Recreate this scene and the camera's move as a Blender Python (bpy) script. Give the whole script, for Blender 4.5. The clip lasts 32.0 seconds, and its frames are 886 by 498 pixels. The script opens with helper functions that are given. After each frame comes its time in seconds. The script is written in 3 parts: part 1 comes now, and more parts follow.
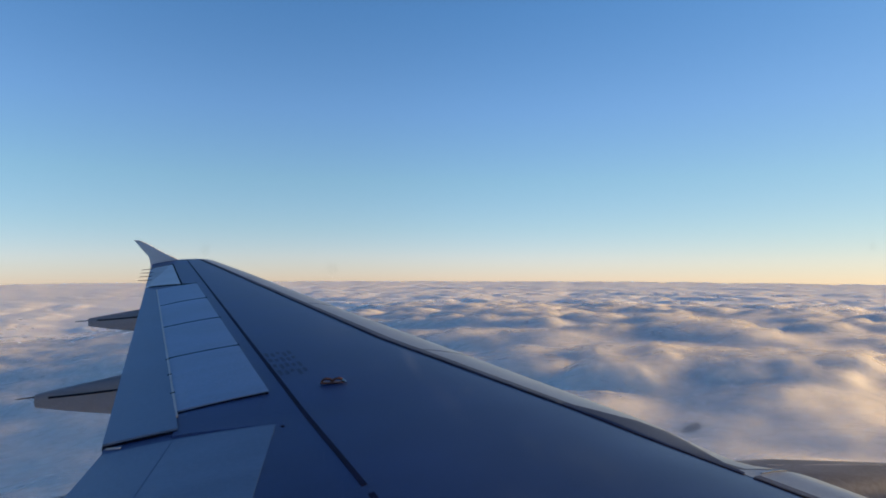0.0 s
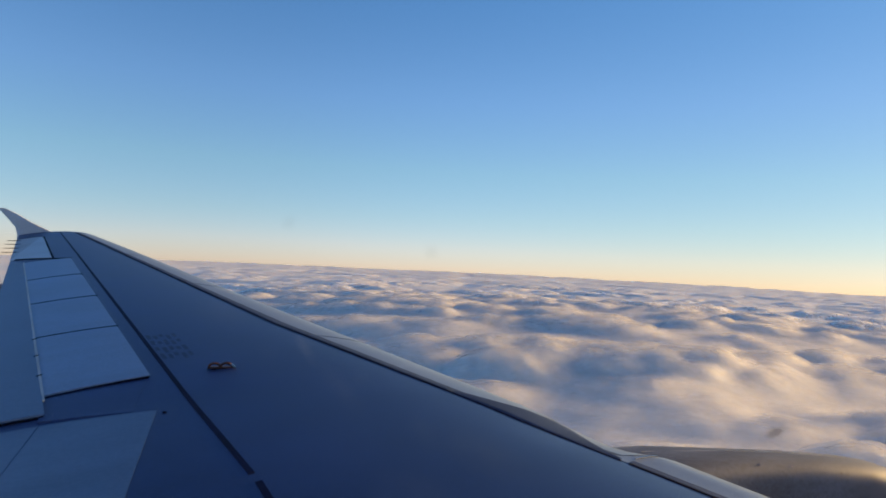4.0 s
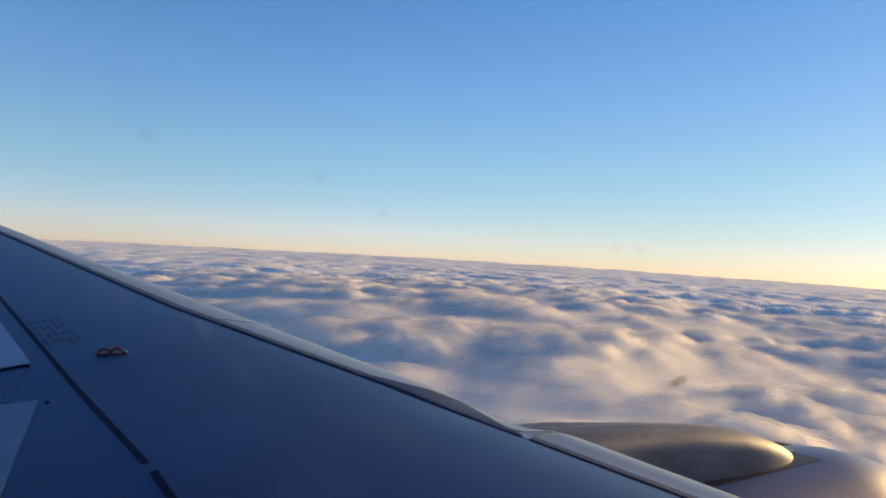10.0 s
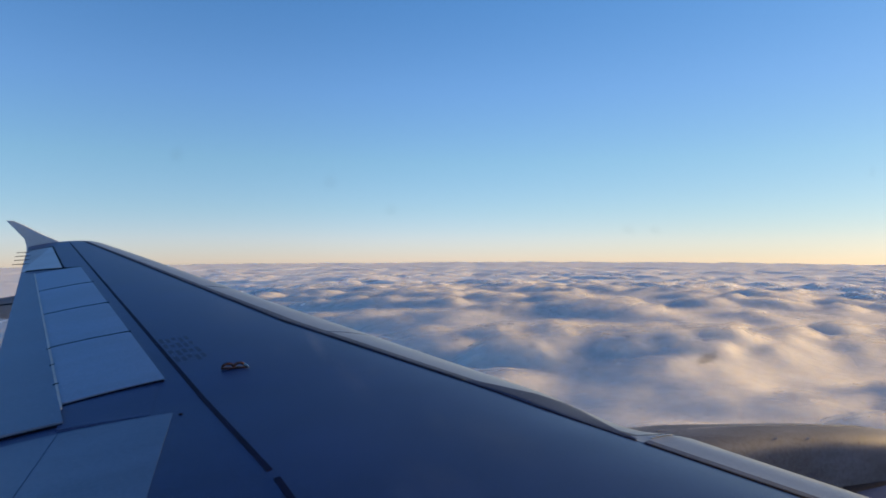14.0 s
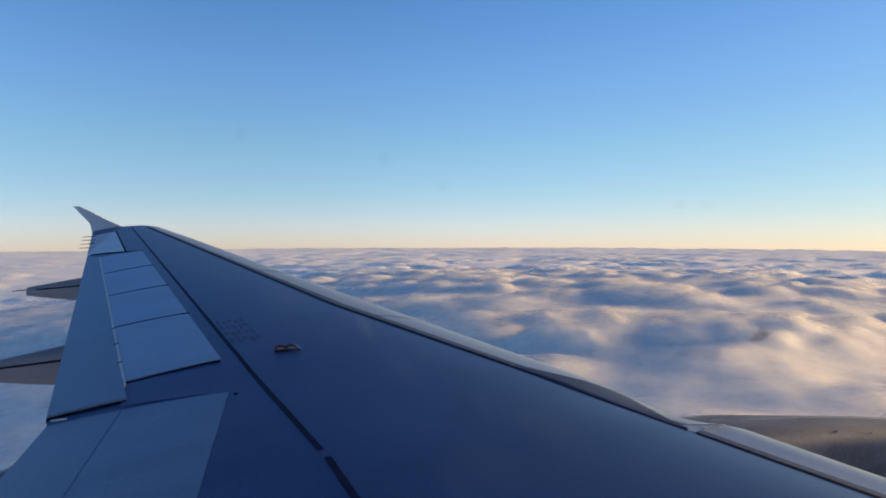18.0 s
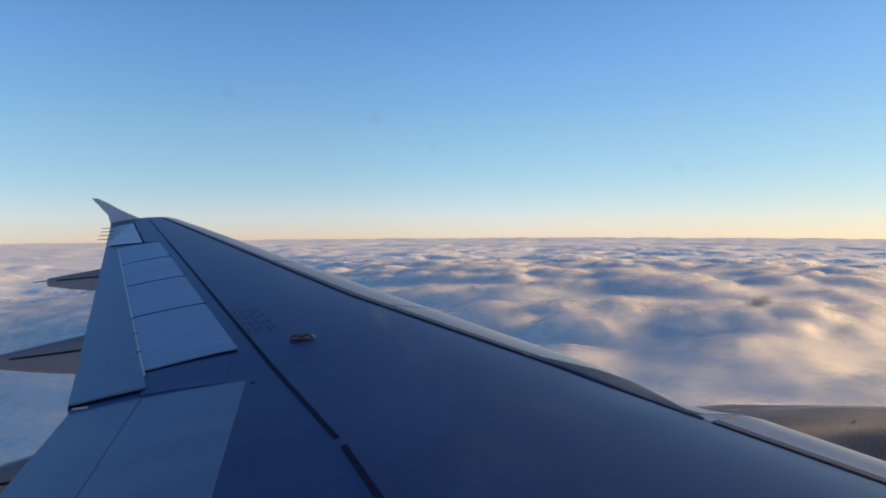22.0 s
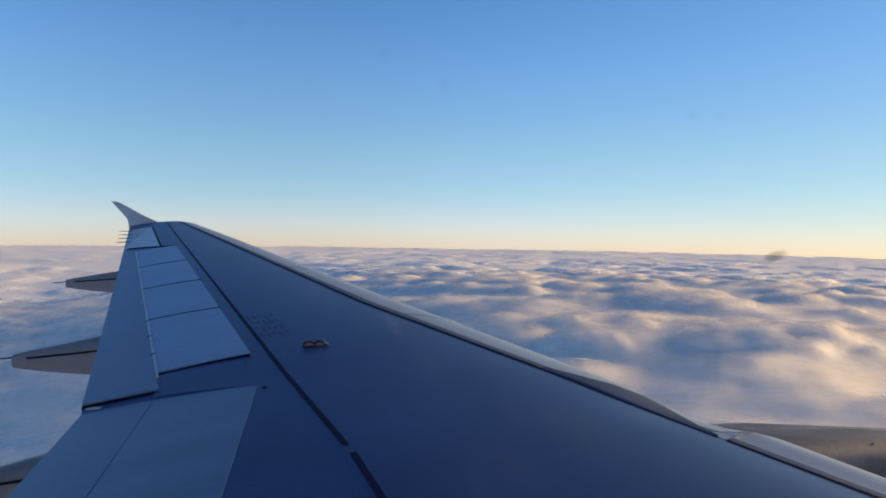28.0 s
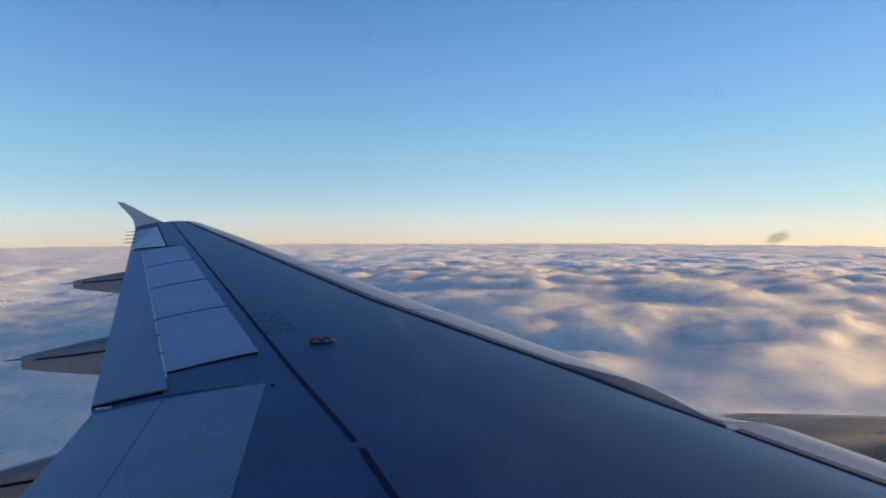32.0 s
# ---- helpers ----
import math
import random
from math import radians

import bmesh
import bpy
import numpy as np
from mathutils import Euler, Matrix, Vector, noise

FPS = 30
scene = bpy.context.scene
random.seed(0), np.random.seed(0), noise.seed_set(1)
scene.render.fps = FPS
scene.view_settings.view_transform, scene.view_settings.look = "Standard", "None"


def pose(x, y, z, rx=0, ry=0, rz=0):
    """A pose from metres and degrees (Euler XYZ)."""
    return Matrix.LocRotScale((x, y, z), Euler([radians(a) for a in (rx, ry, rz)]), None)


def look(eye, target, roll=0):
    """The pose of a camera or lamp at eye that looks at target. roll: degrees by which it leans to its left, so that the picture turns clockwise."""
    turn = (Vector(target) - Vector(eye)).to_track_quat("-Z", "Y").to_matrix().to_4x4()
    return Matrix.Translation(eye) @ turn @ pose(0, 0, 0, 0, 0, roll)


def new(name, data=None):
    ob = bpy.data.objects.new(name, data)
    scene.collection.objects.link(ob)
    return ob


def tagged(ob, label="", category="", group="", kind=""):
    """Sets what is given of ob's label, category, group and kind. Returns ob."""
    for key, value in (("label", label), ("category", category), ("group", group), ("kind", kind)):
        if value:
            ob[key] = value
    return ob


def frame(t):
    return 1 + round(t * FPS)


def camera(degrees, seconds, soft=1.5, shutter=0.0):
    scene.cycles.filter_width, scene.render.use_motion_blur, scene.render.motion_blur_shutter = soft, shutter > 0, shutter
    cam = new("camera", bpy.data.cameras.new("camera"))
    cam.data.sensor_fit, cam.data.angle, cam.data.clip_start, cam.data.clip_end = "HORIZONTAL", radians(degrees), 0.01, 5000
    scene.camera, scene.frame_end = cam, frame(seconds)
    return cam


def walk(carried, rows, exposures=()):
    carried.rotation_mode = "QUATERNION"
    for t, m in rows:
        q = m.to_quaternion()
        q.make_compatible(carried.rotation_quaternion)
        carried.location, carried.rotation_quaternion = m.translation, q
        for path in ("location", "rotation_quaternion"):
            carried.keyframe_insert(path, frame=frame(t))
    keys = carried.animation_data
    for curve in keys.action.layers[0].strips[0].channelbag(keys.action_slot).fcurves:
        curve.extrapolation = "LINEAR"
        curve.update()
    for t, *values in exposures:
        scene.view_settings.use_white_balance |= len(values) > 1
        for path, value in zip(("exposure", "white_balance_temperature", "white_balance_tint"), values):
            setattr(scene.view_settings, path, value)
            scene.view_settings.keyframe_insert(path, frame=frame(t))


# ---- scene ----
def m_rows():
    return [(t, pose(x, y, z, rx, ry, rz)) for t, x, y, z, rx, ry, rz in PATH]


PATH = [
    (0.0, 0.0112, -0.0116, 0.0140, 91.19, -0.30, -7.91),
    (0.5, 0.0291, 0.0084, 0.0031, 90.46, 0.46, -8.02),
    (1.0, 0.0040, -0.0199, 0.0088, 89.63, 0.19, -9.36),
    (1.5, -0.0006, -0.0186, 0.0130, 89.60, 0.41, -8.85),
    (2.0, 0.0009, -0.0159, 0.0115, 89.71, 0.20, -8.70),
    (2.5, -0.0035, -0.0141, 0.0122, 89.79, -0.45, -8.97),
    (3.0, -0.0173, -0.0094, 0.0133, 90.05, -2.19, -12.09),
    (3.5, -0.0291, -0.0136, 0.0168, 90.25, -2.60, -14.76),
    (4.0, -0.0133, 0.0042, 0.0130, 90.38, -2.96, -17.10),
    (4.5, -0.0185, 0.0003, 0.0149, 90.59, -3.78, -19.81),
    (6.5, -0.0109, 0.0066, 0.0135, 91.34, -4.34, -27.76),
    (7.0, -0.0079, 0.0095, 0.0127, 90.94, -4.32, -27.77),
    (7.5, -0.0102, 0.0066, 0.0135, 90.66, -3.89, -27.81),
    (8.0, -0.0110, 0.0086, 0.0117, 90.55, -3.96, -27.56),
    (8.5, -0.0097, 0.0105, 0.0097, 90.16, -3.83, -26.94),
    (9.0, -0.0109, 0.0106, 0.0094, 89.80, -3.66, -26.28),
    (9.5, -0.0079, 0.0128, 0.0080, 89.47, -3.73, -25.92),
    (10.0, -0.0088, 0.0113, 0.0072, 89.33, -3.58, -25.30),
    (10.5, -0.0067, 0.0084, 0.0070, 89.07, -3.12, -23.87),
    (11.0, -0.0041, 0.0043, 0.0094, 89.51, -2.44, -22.40),
    (11.5, -0.0054, -0.0005, 0.0101, 89.33, -1.67, -21.11),
    (12.0, -0.0022, 0.0002, 0.0089, 89.06, -1.21, -20.03),
    (12.5, 0.0010, 0.0032, 0.0067, 89.03, -0.64, -18.73),
    (13.0, -0.0015, 0.0006, 0.0065, 89.23, -0.54, -17.87),
    (13.5, -0.0011, 0.0024, 0.0059, 89.60, -0.50, -16.90),
    (14.0, -0.0005, 0.0019, 0.0057, 89.54, -0.06, -16.43),
    (14.5, -0.0025, -0.0004, 0.0061, 89.20, -0.12, -15.76),
    (16.5, -0.0044, -0.0032, 0.0061, 89.08, -0.09, -13.04),
    (17.0, -0.0023, -0.0005, 0.0046, 88.66, -0.34, -12.74),
    (17.5, -0.0018, -0.0008, 0.0043, 88.30, -0.29, -12.54),
    (18.0, -0.0014, -0.0001, 0.0044, 88.23, -0.18, -12.13),
    (18.5, -0.0006, 0.0006, 0.0046, 88.27, 0.09, -11.65),
    (19.0, -0.0012, -0.0017, 0.0045, 88.26, 0.13, -11.29),
    (19.5, 0.0013, 0.0023, 0.0034, 88.03, 0.13, -10.90),
    (20.0, -0.0008, 0.0004, 0.0032, 87.70, 0.02, -10.73),
    (20.5, 0.0000, 0.0005, 0.0028, 87.63, 0.18, -10.55),
    (21.0, 0.0013, 0.0018, 0.0025, 87.73, 0.31, -10.61),
    (21.5, -0.0004, -0.0015, 0.0023, 87.68, 0.27, -10.65),
    (22.0, 0.0015, -0.0000, 0.0008, 87.36, 0.09, -10.83),
    (22.5, 0.0026, 0.0008, 0.0006, 87.17, 0.16, -10.95),
    (23.0, 0.0007, -0.0010, -0.0013, 87.05, 0.16, -11.02),
    (23.5, -0.0018, -0.0026, -0.0012, 86.91, 0.24, -11.00),
    (24.0, -0.0004, 0.0005, -0.0025, 86.93, 0.08, -10.85),
    (24.5, 0.0000, -0.0001, -0.0029, 86.86, 0.16, -10.78),
    (25.0, -0.0006, -0.0020, -0.0028, 86.73, 0.01, -10.79),
    (25.5, 0.0028, 0.0011, -0.0035, 86.65, 0.19, -10.82),
    (27.5, 0.0063, 0.0034, -0.0068, 87.94, -0.79, -10.63),
    (28.0, 0.0028, 0.0008, -0.0079, 88.28, -1.13, -9.50),
    (28.5, 0.0098, 0.0081, -0.0075, 88.89, -0.78, -7.73),
    (29.0, 0.0039, -0.0012, -0.0065, 89.19, -0.68, -7.69),
    (29.5, 0.0067, 0.0029, -0.0071, 89.26, -0.66, -7.77),
    (30.0, 0.0063, 0.0012, -0.0076, 88.97, -0.48, -8.07),
    (30.5, 0.0067, 0.0023, -0.0077, 88.64, -0.38, -8.09),
    (31.0, 0.0081, 0.0047, -0.0088, 88.41, -0.30, -8.27),
    (31.5, 0.0081, 0.0057, -0.0094, 88.06, -0.18, -8.62),
    (32.0, 0.0050, 0.0029, -0.0091, 87.85, -0.16, -9.06),
]
cam = camera(69.3, 32.0, soft=1.8)
walk(cam, m_rows(), [(0.0, 1.50, 7450, 13), (7.0, 1.50, 7450, 13), (14.0, 1.50, 7000, 13), (19.0, 1.56, 7120, 13), (23.0, 1.58, 7300, 13), (32.0, 1.58, 7300, 13)])

# ---- sky and sun ----
SUN_AZ, SUN_EL = 6.0, 6.5      # degrees outboard of the nose, degrees above the horizon
world = bpy.data.worlds.new("sky")
scene.world = world
world.use_nodes = True
wn = world.node_tree
sky = wn.nodes.new("ShaderNodeTexSky")
sky.sky_type = "NISHITA"
sky.sun_disc = False
sky.sun_elevation = radians(SUN_EL)
sky.sun_rotation = radians(90 - SUN_AZ)
sky.altitude = 4000
sky.air_density = 1.0
sky.dust_density = 2.6
sky.ozone_density = 3.2
wn.nodes["Background"].inputs[1].default_value = 0.150
# haze tint of the air by height over the horizon, warmer and denser towards the sun
air = wn.nodes.new("ShaderNodeTexCoord")
axes = wn.nodes.new("ShaderNodeSeparateXYZ")
wn.links.new(air.outputs["Generated"], axes.inputs[0])
# the air seen under the level line, down to the deck's edge, is as bright as the air just over it
level = wn.nodes.new("ShaderNodeMapRange")
level.inputs[1].default_value, level.inputs[2].default_value = -0.030, 0.25
level.inputs[3].default_value, level.inputs[4].default_value = 0.002, 0.25
wn.links.new(axes.outputs[2], level.inputs[0])
over = wn.nodes.new("ShaderNodeMath")
over.operation = "MAXIMUM"
wn.links.new(axes.outputs[2], over.inputs[0])
wn.links.new(level.outputs[0], over.inputs[1])
aim = wn.nodes.new("ShaderNodeCombineXYZ")
wn.links.new(axes.outputs[0], aim.inputs[0])
wn.links.new(axes.outputs[1], aim.inputs[1])
wn.links.new(over.outputs[0], aim.inputs[2])
wn.links.new(aim.outputs[0], sky.inputs[0])


def haze_ramp(stops):
    ramp = wn.nodes.new("ShaderNodeValToRGB")
    while len(ramp.color_ramp.elements) < len(stops):
        ramp.color_ramp.elements.new(0.5)
    for el, (at, col) in zip(ramp.color_ramp.elements, stops):
        el.position, el.color = at, (*col, 1)
    wn.links.new(over.outputs[0], ramp.inputs[0])
    return ramp


aside = haze_ramp([(0.0, (0.70, 0.475, 0.46)), (0.035, (0.82, 0.56, 0.505)), (0.075, (0.78, 0.61, 0.51)), (0.14, (0.77, 0.69, 0.56)),
                   (0.23, (0.71, 0.715, 0.695)), (0.37, (0.54, 0.71, 0.75)), (0.62, (0.45, 0.46, 0.455)), (1.0, (0.42, 0.43, 0.425))])
sunward = haze_ramp([(0.0, (0.45, 0.305, 0.25)), (0.035, (0.56, 0.375, 0.29)), (0.075, (0.58, 0.435, 0.33)), (0.14, (0.595, 0.51, 0.395)),
                     (0.23, (0.585, 0.56, 0.51)), (0.37, (0.51, 0.62, 0.615)), (0.62, (0.45, 0.46, 0.455)), (1.0, (0.42, 0.43, 0.425))])
side = wn.nodes.new("ShaderNodeMapRange")
side.interpolation_type = "SMOOTHSTEP"
side.inputs[1].default_value, side.inputs[2].default_value = 0.1, 0.9
wn.links.new(axes.outputs[0], side.inputs[0])
haze = wn.nodes.new("ShaderNodeMix")
haze.data_type = "RGBA"
wn.links.new(side.outputs[0], haze.inputs["Factor"])
wn.links.new(aside.outputs[0], haze.inputs[6])
wn.links.new(sunward.outputs[0], haze.inputs[7])
warm = wn.nodes.new("ShaderNodeMix")
warm.data_type, warm.blend_type = "RGBA", "MULTIPLY"
warm.inputs["Factor"].default_value = 1.0
wn.links.new(sky.outputs[0], warm.inputs[6])
wn.links.new(haze.outputs[2], warm.inputs[7])
wn.links.new(warm.outputs[2], wn.nodes["Background"].inputs[0])

sun_data = bpy.data.lights.new("sun", "SUN")
sun_data.energy, sun_data.angle, sun_data.color = 3.75, radians(13), (1.0, 0.68, 0.30)
sun = new("sun", sun_data)
sun.matrix_world = look(tuple(900 * c for c in (math.cos(radians(SUN_EL)) * math.cos(radians(SUN_AZ)),
                                                math.cos(radians(SUN_EL)) * math.sin(radians(SUN_AZ)),
                                                math.sin(radians(SUN_EL)))), (0, 0, 0))


# ---- materials ----
def paint(name, color, rough=0.35, detail=5, flow=(0.35, 1.6, 1.0), metal=0.0, vary=0.12, scale=1.2, grime=0.10, bump=0.006, coat=0.0, spec=0.5):
    """Weathered aircraft paint: broad patches, fine specks, streaks along the airflow."""
    m = bpy.data.materials.new(name)
    m.use_nodes = True
    nt = m.node_tree
    n, l = nt.nodes, nt.links
    b = n["Principled BSDF"]
    geo = n.new("ShaderNodeTexCoord")
    mp = n.new("ShaderNodeMapping")
    mp.inputs["Scale"].default_value = flow
    l.new(geo.outputs["Object"], mp.inputs[0])
    broad = n.new("ShaderNodeTexNoise")
    broad.inputs["Scale"].default_value = scale
    broad.inputs["Detail"].default_value = detail
    l.new(mp.outputs[0], broad.inputs["Vector"])
    fine = n.new("ShaderNodeTexNoise")
    fine.inputs["Scale"].default_value = 38
    fine.inputs["Detail"].default_value = 3
    l.new(geo.outputs["Object"], fine.inputs["Vector"])
    r1 = n.new("ShaderNodeMapRange")
    r1.inputs[1].default_value, r1.inputs[2].default_value = 0.3, 0.7
    r1.inputs[3].default_value, r1.inputs[4].default_value = 1 - vary, 1 + vary
    l.new(broad.outputs[0], r1.inputs[0])
    r2 = n.new("ShaderNodeMapRange")
    r2.inputs[1].default_value, r2.inputs[2].default_value = 0.35, 0.7
    r2.inputs[3].default_value, r2.inputs[4].default_value = 1 + grime * 0.4, 1 - grime
    l.new(fine.outputs[0], r2.inputs[0])
    mul = n.new("ShaderNodeMath")
    mul.operation = "MULTIPLY"
    l.new(r1.outputs[0], mul.inputs[0])
    l.new(r2.outputs[0], mul.inputs[1])
    col = n.new("ShaderNodeVectorMath")
    col.operation = "SCALE"
    col.inputs[0].default_value = color
    l.new(mul.outputs[0], col.inputs["Scale"])
    l.new(col.outputs[0], b.inputs["Base Color"])
    r3 = n.new("ShaderNodeMapRange")
    r3.inputs[3].default_value, r3.inputs[4].default_value = rough * 0.92, rough * 1.1
    l.new(broad.outputs[0], r3.inputs[0])
    l.new(r3.outputs[0], b.inputs["Roughness"])
    b.inputs["Metallic"].default_value = metal
    b.inputs["Coat Weight"].default_value = coat
    b.inputs["Specular IOR Level"].default_value = spec
    bp = n.new("ShaderNodeBump")
    bp.inputs["Strength"].default_value = bump
    bp.inputs["Distance"].default_value = 0.01
    l.new(fine.outputs[0], bp.inputs["Height"])
    l.new(bp.outputs[0], b.inputs["Normal"])
    return m


# grey skin; the sky's blue light is put into this base colour
WING = paint("wing grey with sky blue", (0.036, 0.079, 0.21), 0.36, detail=7, flow=(0.7, 1.0, 1.0), vary=0.13, scale=1.6, grime=0.12, bump=0.004, spec=0.25)


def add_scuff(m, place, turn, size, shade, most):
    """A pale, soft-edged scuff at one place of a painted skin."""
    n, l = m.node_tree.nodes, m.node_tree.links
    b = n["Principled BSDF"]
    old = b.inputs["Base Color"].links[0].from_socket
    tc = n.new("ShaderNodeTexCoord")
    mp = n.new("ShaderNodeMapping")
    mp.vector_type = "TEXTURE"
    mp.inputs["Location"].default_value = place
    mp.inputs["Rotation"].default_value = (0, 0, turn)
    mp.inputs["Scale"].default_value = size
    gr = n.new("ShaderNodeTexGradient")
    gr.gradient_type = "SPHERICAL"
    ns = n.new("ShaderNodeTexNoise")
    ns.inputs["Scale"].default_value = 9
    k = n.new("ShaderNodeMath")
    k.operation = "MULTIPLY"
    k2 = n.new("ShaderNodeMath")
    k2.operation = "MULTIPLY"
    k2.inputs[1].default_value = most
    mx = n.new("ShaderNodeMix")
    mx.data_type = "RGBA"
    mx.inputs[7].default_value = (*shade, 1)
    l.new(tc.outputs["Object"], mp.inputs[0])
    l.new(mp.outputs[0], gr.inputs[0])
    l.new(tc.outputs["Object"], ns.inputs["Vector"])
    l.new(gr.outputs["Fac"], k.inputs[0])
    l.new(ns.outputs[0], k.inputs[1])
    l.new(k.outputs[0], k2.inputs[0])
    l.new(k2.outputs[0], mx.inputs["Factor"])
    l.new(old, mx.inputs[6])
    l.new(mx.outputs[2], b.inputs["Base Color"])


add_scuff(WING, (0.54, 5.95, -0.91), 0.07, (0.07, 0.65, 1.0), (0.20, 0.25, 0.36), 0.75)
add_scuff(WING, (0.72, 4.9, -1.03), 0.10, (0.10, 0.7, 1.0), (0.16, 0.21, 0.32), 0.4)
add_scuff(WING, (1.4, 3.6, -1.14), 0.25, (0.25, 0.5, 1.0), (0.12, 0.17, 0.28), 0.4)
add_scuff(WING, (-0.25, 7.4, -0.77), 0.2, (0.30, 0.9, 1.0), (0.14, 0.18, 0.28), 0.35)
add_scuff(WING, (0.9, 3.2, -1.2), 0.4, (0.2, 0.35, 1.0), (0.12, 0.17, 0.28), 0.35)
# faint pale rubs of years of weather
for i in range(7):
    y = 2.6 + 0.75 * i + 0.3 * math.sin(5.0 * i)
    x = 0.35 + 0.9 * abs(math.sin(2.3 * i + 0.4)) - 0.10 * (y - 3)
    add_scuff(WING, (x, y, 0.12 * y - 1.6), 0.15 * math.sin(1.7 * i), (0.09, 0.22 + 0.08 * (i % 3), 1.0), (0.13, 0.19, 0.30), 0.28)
# spoiler and flap greys hold the sky's blue light in their colour too
PANEL = paint("spoiler grey with sky blue", (0.225, 0.355, 0.55), 0.40, spec=0.5, vary=0.08, scale=2.0)
INNER = paint("inner spoiler grey with sky blue", (0.125, 0.215, 0.36), 0.40, vary=0.12, scale=2.0)
TIPS = paint("aileron pale paint", (0.60, 0.66, 0.75), 0.42, spec=0.5, vary=0.08)
FLAP = paint("flap grey with sky blue", (0.115, 0.20, 0.34), 0.40, spec=0.5, vary=0.08)
SLAT = paint("slat light grey", (0.20, 0.245, 0.32), 0.36, metal=0.3, vary=0.08)
SEAL = paint("dark sealant", (0.006, 0.009, 0.02), 0.7, vary=0.3, spec=0.06)
FAIR = paint("fairing grey paint", (0.19, 0.20, 0.235), 0.45, vary=0.12)
FENCE = paint("fence grey paint", (0.46, 0.50, 0.57), 0.4)
# the sky's blue reflection is put into the cowl's base colour
COWL = paint("cowl white with sky blue", (0.05, 0.105, 0.28), 0.40, vary=0.06, spec=0.25)
PYLON = paint("pylon grey paint", (0.135, 0.16, 0.215), 0.6, vary=0.26, scale=4.0, grime=0.22, bump=0.006, metal=0.15, spec=0.2)
METAL = paint("bare metal", (0.55, 0.53, 0.50), 0.22, metal=1.0)
RUST = paint("red brown primer", (0.085, 0.034, 0.024), 0.55, vary=0.3, scale=14)
MARK = paint("faded stencil paint", (0.021, 0.038, 0.115), 0.36, spec=0.2, vary=0.25, scale=9)
FILL = paint("dark grey fillet paint and shade", (0.036, 0.064, 0.15), 0.6, vary=0.2, spec=0.08)
# darker copy of the slat's grey for its less sunlit rear
BAND = paint("slat band shade grey", (0.055, 0.080, 0.14), 0.5, vary=0.15, spec=0.1)
NAVY = paint("dark navy sealant", (0.009, 0.012, 0.045), 0.6, vary=0.3, spec=0.10)
SKIRT = paint("skirt grey paint", (0.035, 0.04, 0.055), 0.4, spec=0.25)
PALE = paint("pale grey paint", (0.55, 0.56, 0.58), 0.4)
SKIN = paint("white fuselage paint", (0.70, 0.71, 0.73), 0.3)


def cloud_material():
    m = bpy.data.materials.new("cloud")
    m.use_nodes = True
    nt = m.node_tree
    n, l = nt.nodes, nt.links
    b = n["Principled BSDF"]
    b.inputs["Base Color"].default_value = (0.985, 0.975, 0.965, 1)
    b.inputs["Roughness"].default_value = 0.62
    b.inputs["Specular IOR Level"].default_value = 0.5
    b.inputs["Subsurface Weight"].default_value = 1.0
    b.inputs["Subsurface Radius"].default_value = (1.0, 0.95, 0.9)
    # subsurface scale shrinks away from the origin, so far heads keep their shading
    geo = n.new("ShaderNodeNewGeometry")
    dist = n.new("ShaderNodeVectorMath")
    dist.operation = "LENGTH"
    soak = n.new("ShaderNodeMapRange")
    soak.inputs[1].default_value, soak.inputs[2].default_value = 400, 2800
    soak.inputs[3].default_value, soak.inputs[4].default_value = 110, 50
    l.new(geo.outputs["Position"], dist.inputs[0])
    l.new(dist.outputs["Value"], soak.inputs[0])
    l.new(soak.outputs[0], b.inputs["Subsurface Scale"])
    return m


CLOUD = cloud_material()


def veil_material(most):
    """Thin loose vapour over the cloud tops: lets light through and scatters it to both sides."""
    m = bpy.data.materials.new("cloud wisps")
    m.use_nodes = True
    n, l = m.node_tree.nodes, m.node_tree.links
    n.remove(n["Principled BSDF"])
    front, back, gap = n.new("ShaderNodeBsdfDiffuse"), n.new("ShaderNodeBsdfTranslucent"), n.new("ShaderNodeBsdfTransparent")
    for node in (front, back):
        node.inputs["Color"].default_value = (0.995, 0.99, 0.985, 1)
    both, thin = n.new("ShaderNodeMixShader"), n.new("ShaderNodeMixShader")
    both.inputs[0].default_value = 0.5
    l.new(front.outputs[0], both.inputs[1])
    l.new(back.outputs[0], both.inputs[2])
    geo = n.new("ShaderNodeNewGeometry")
    loose = n.new("ShaderNodeTexNoise")
    loose.inputs["Scale"].default_value = 0.045
    loose.inputs["Detail"].default_value = 4
    l.new(geo.outputs["Position"], loose.inputs["Vector"])
    cover = n.new("ShaderNodeMapRange")
    cover.inputs[1].default_value, cover.inputs[2].default_value = 0.32, 0.68
    cover.inputs[3].default_value, cover.inputs[4].default_value = 0.6 * most, most
    l.new(loose.outputs[0], cover.inputs[0])
    l.new(cover.outputs[0], thin.inputs[0])
    l.new(gap.outputs[0], thin.inputs[1])
    # rough gloss mixed in stands for low sunlight scattered forward
    glint, sheen_mix = n.new("ShaderNodeBsdfGlossy"), n.new("ShaderNodeMixShader")
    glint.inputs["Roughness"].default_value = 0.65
    sheen_mix.inputs[0].default_value = 0.28
    l.new(both.outputs[0], sheen_mix.inputs[1])
    l.new(glint.outputs[0], sheen_mix.inputs[2])
    l.new(sheen_mix.outputs[0], thin.inputs[2])
    l.new(thin.outputs[0], n["Material Output"].inputs[0])
    return m


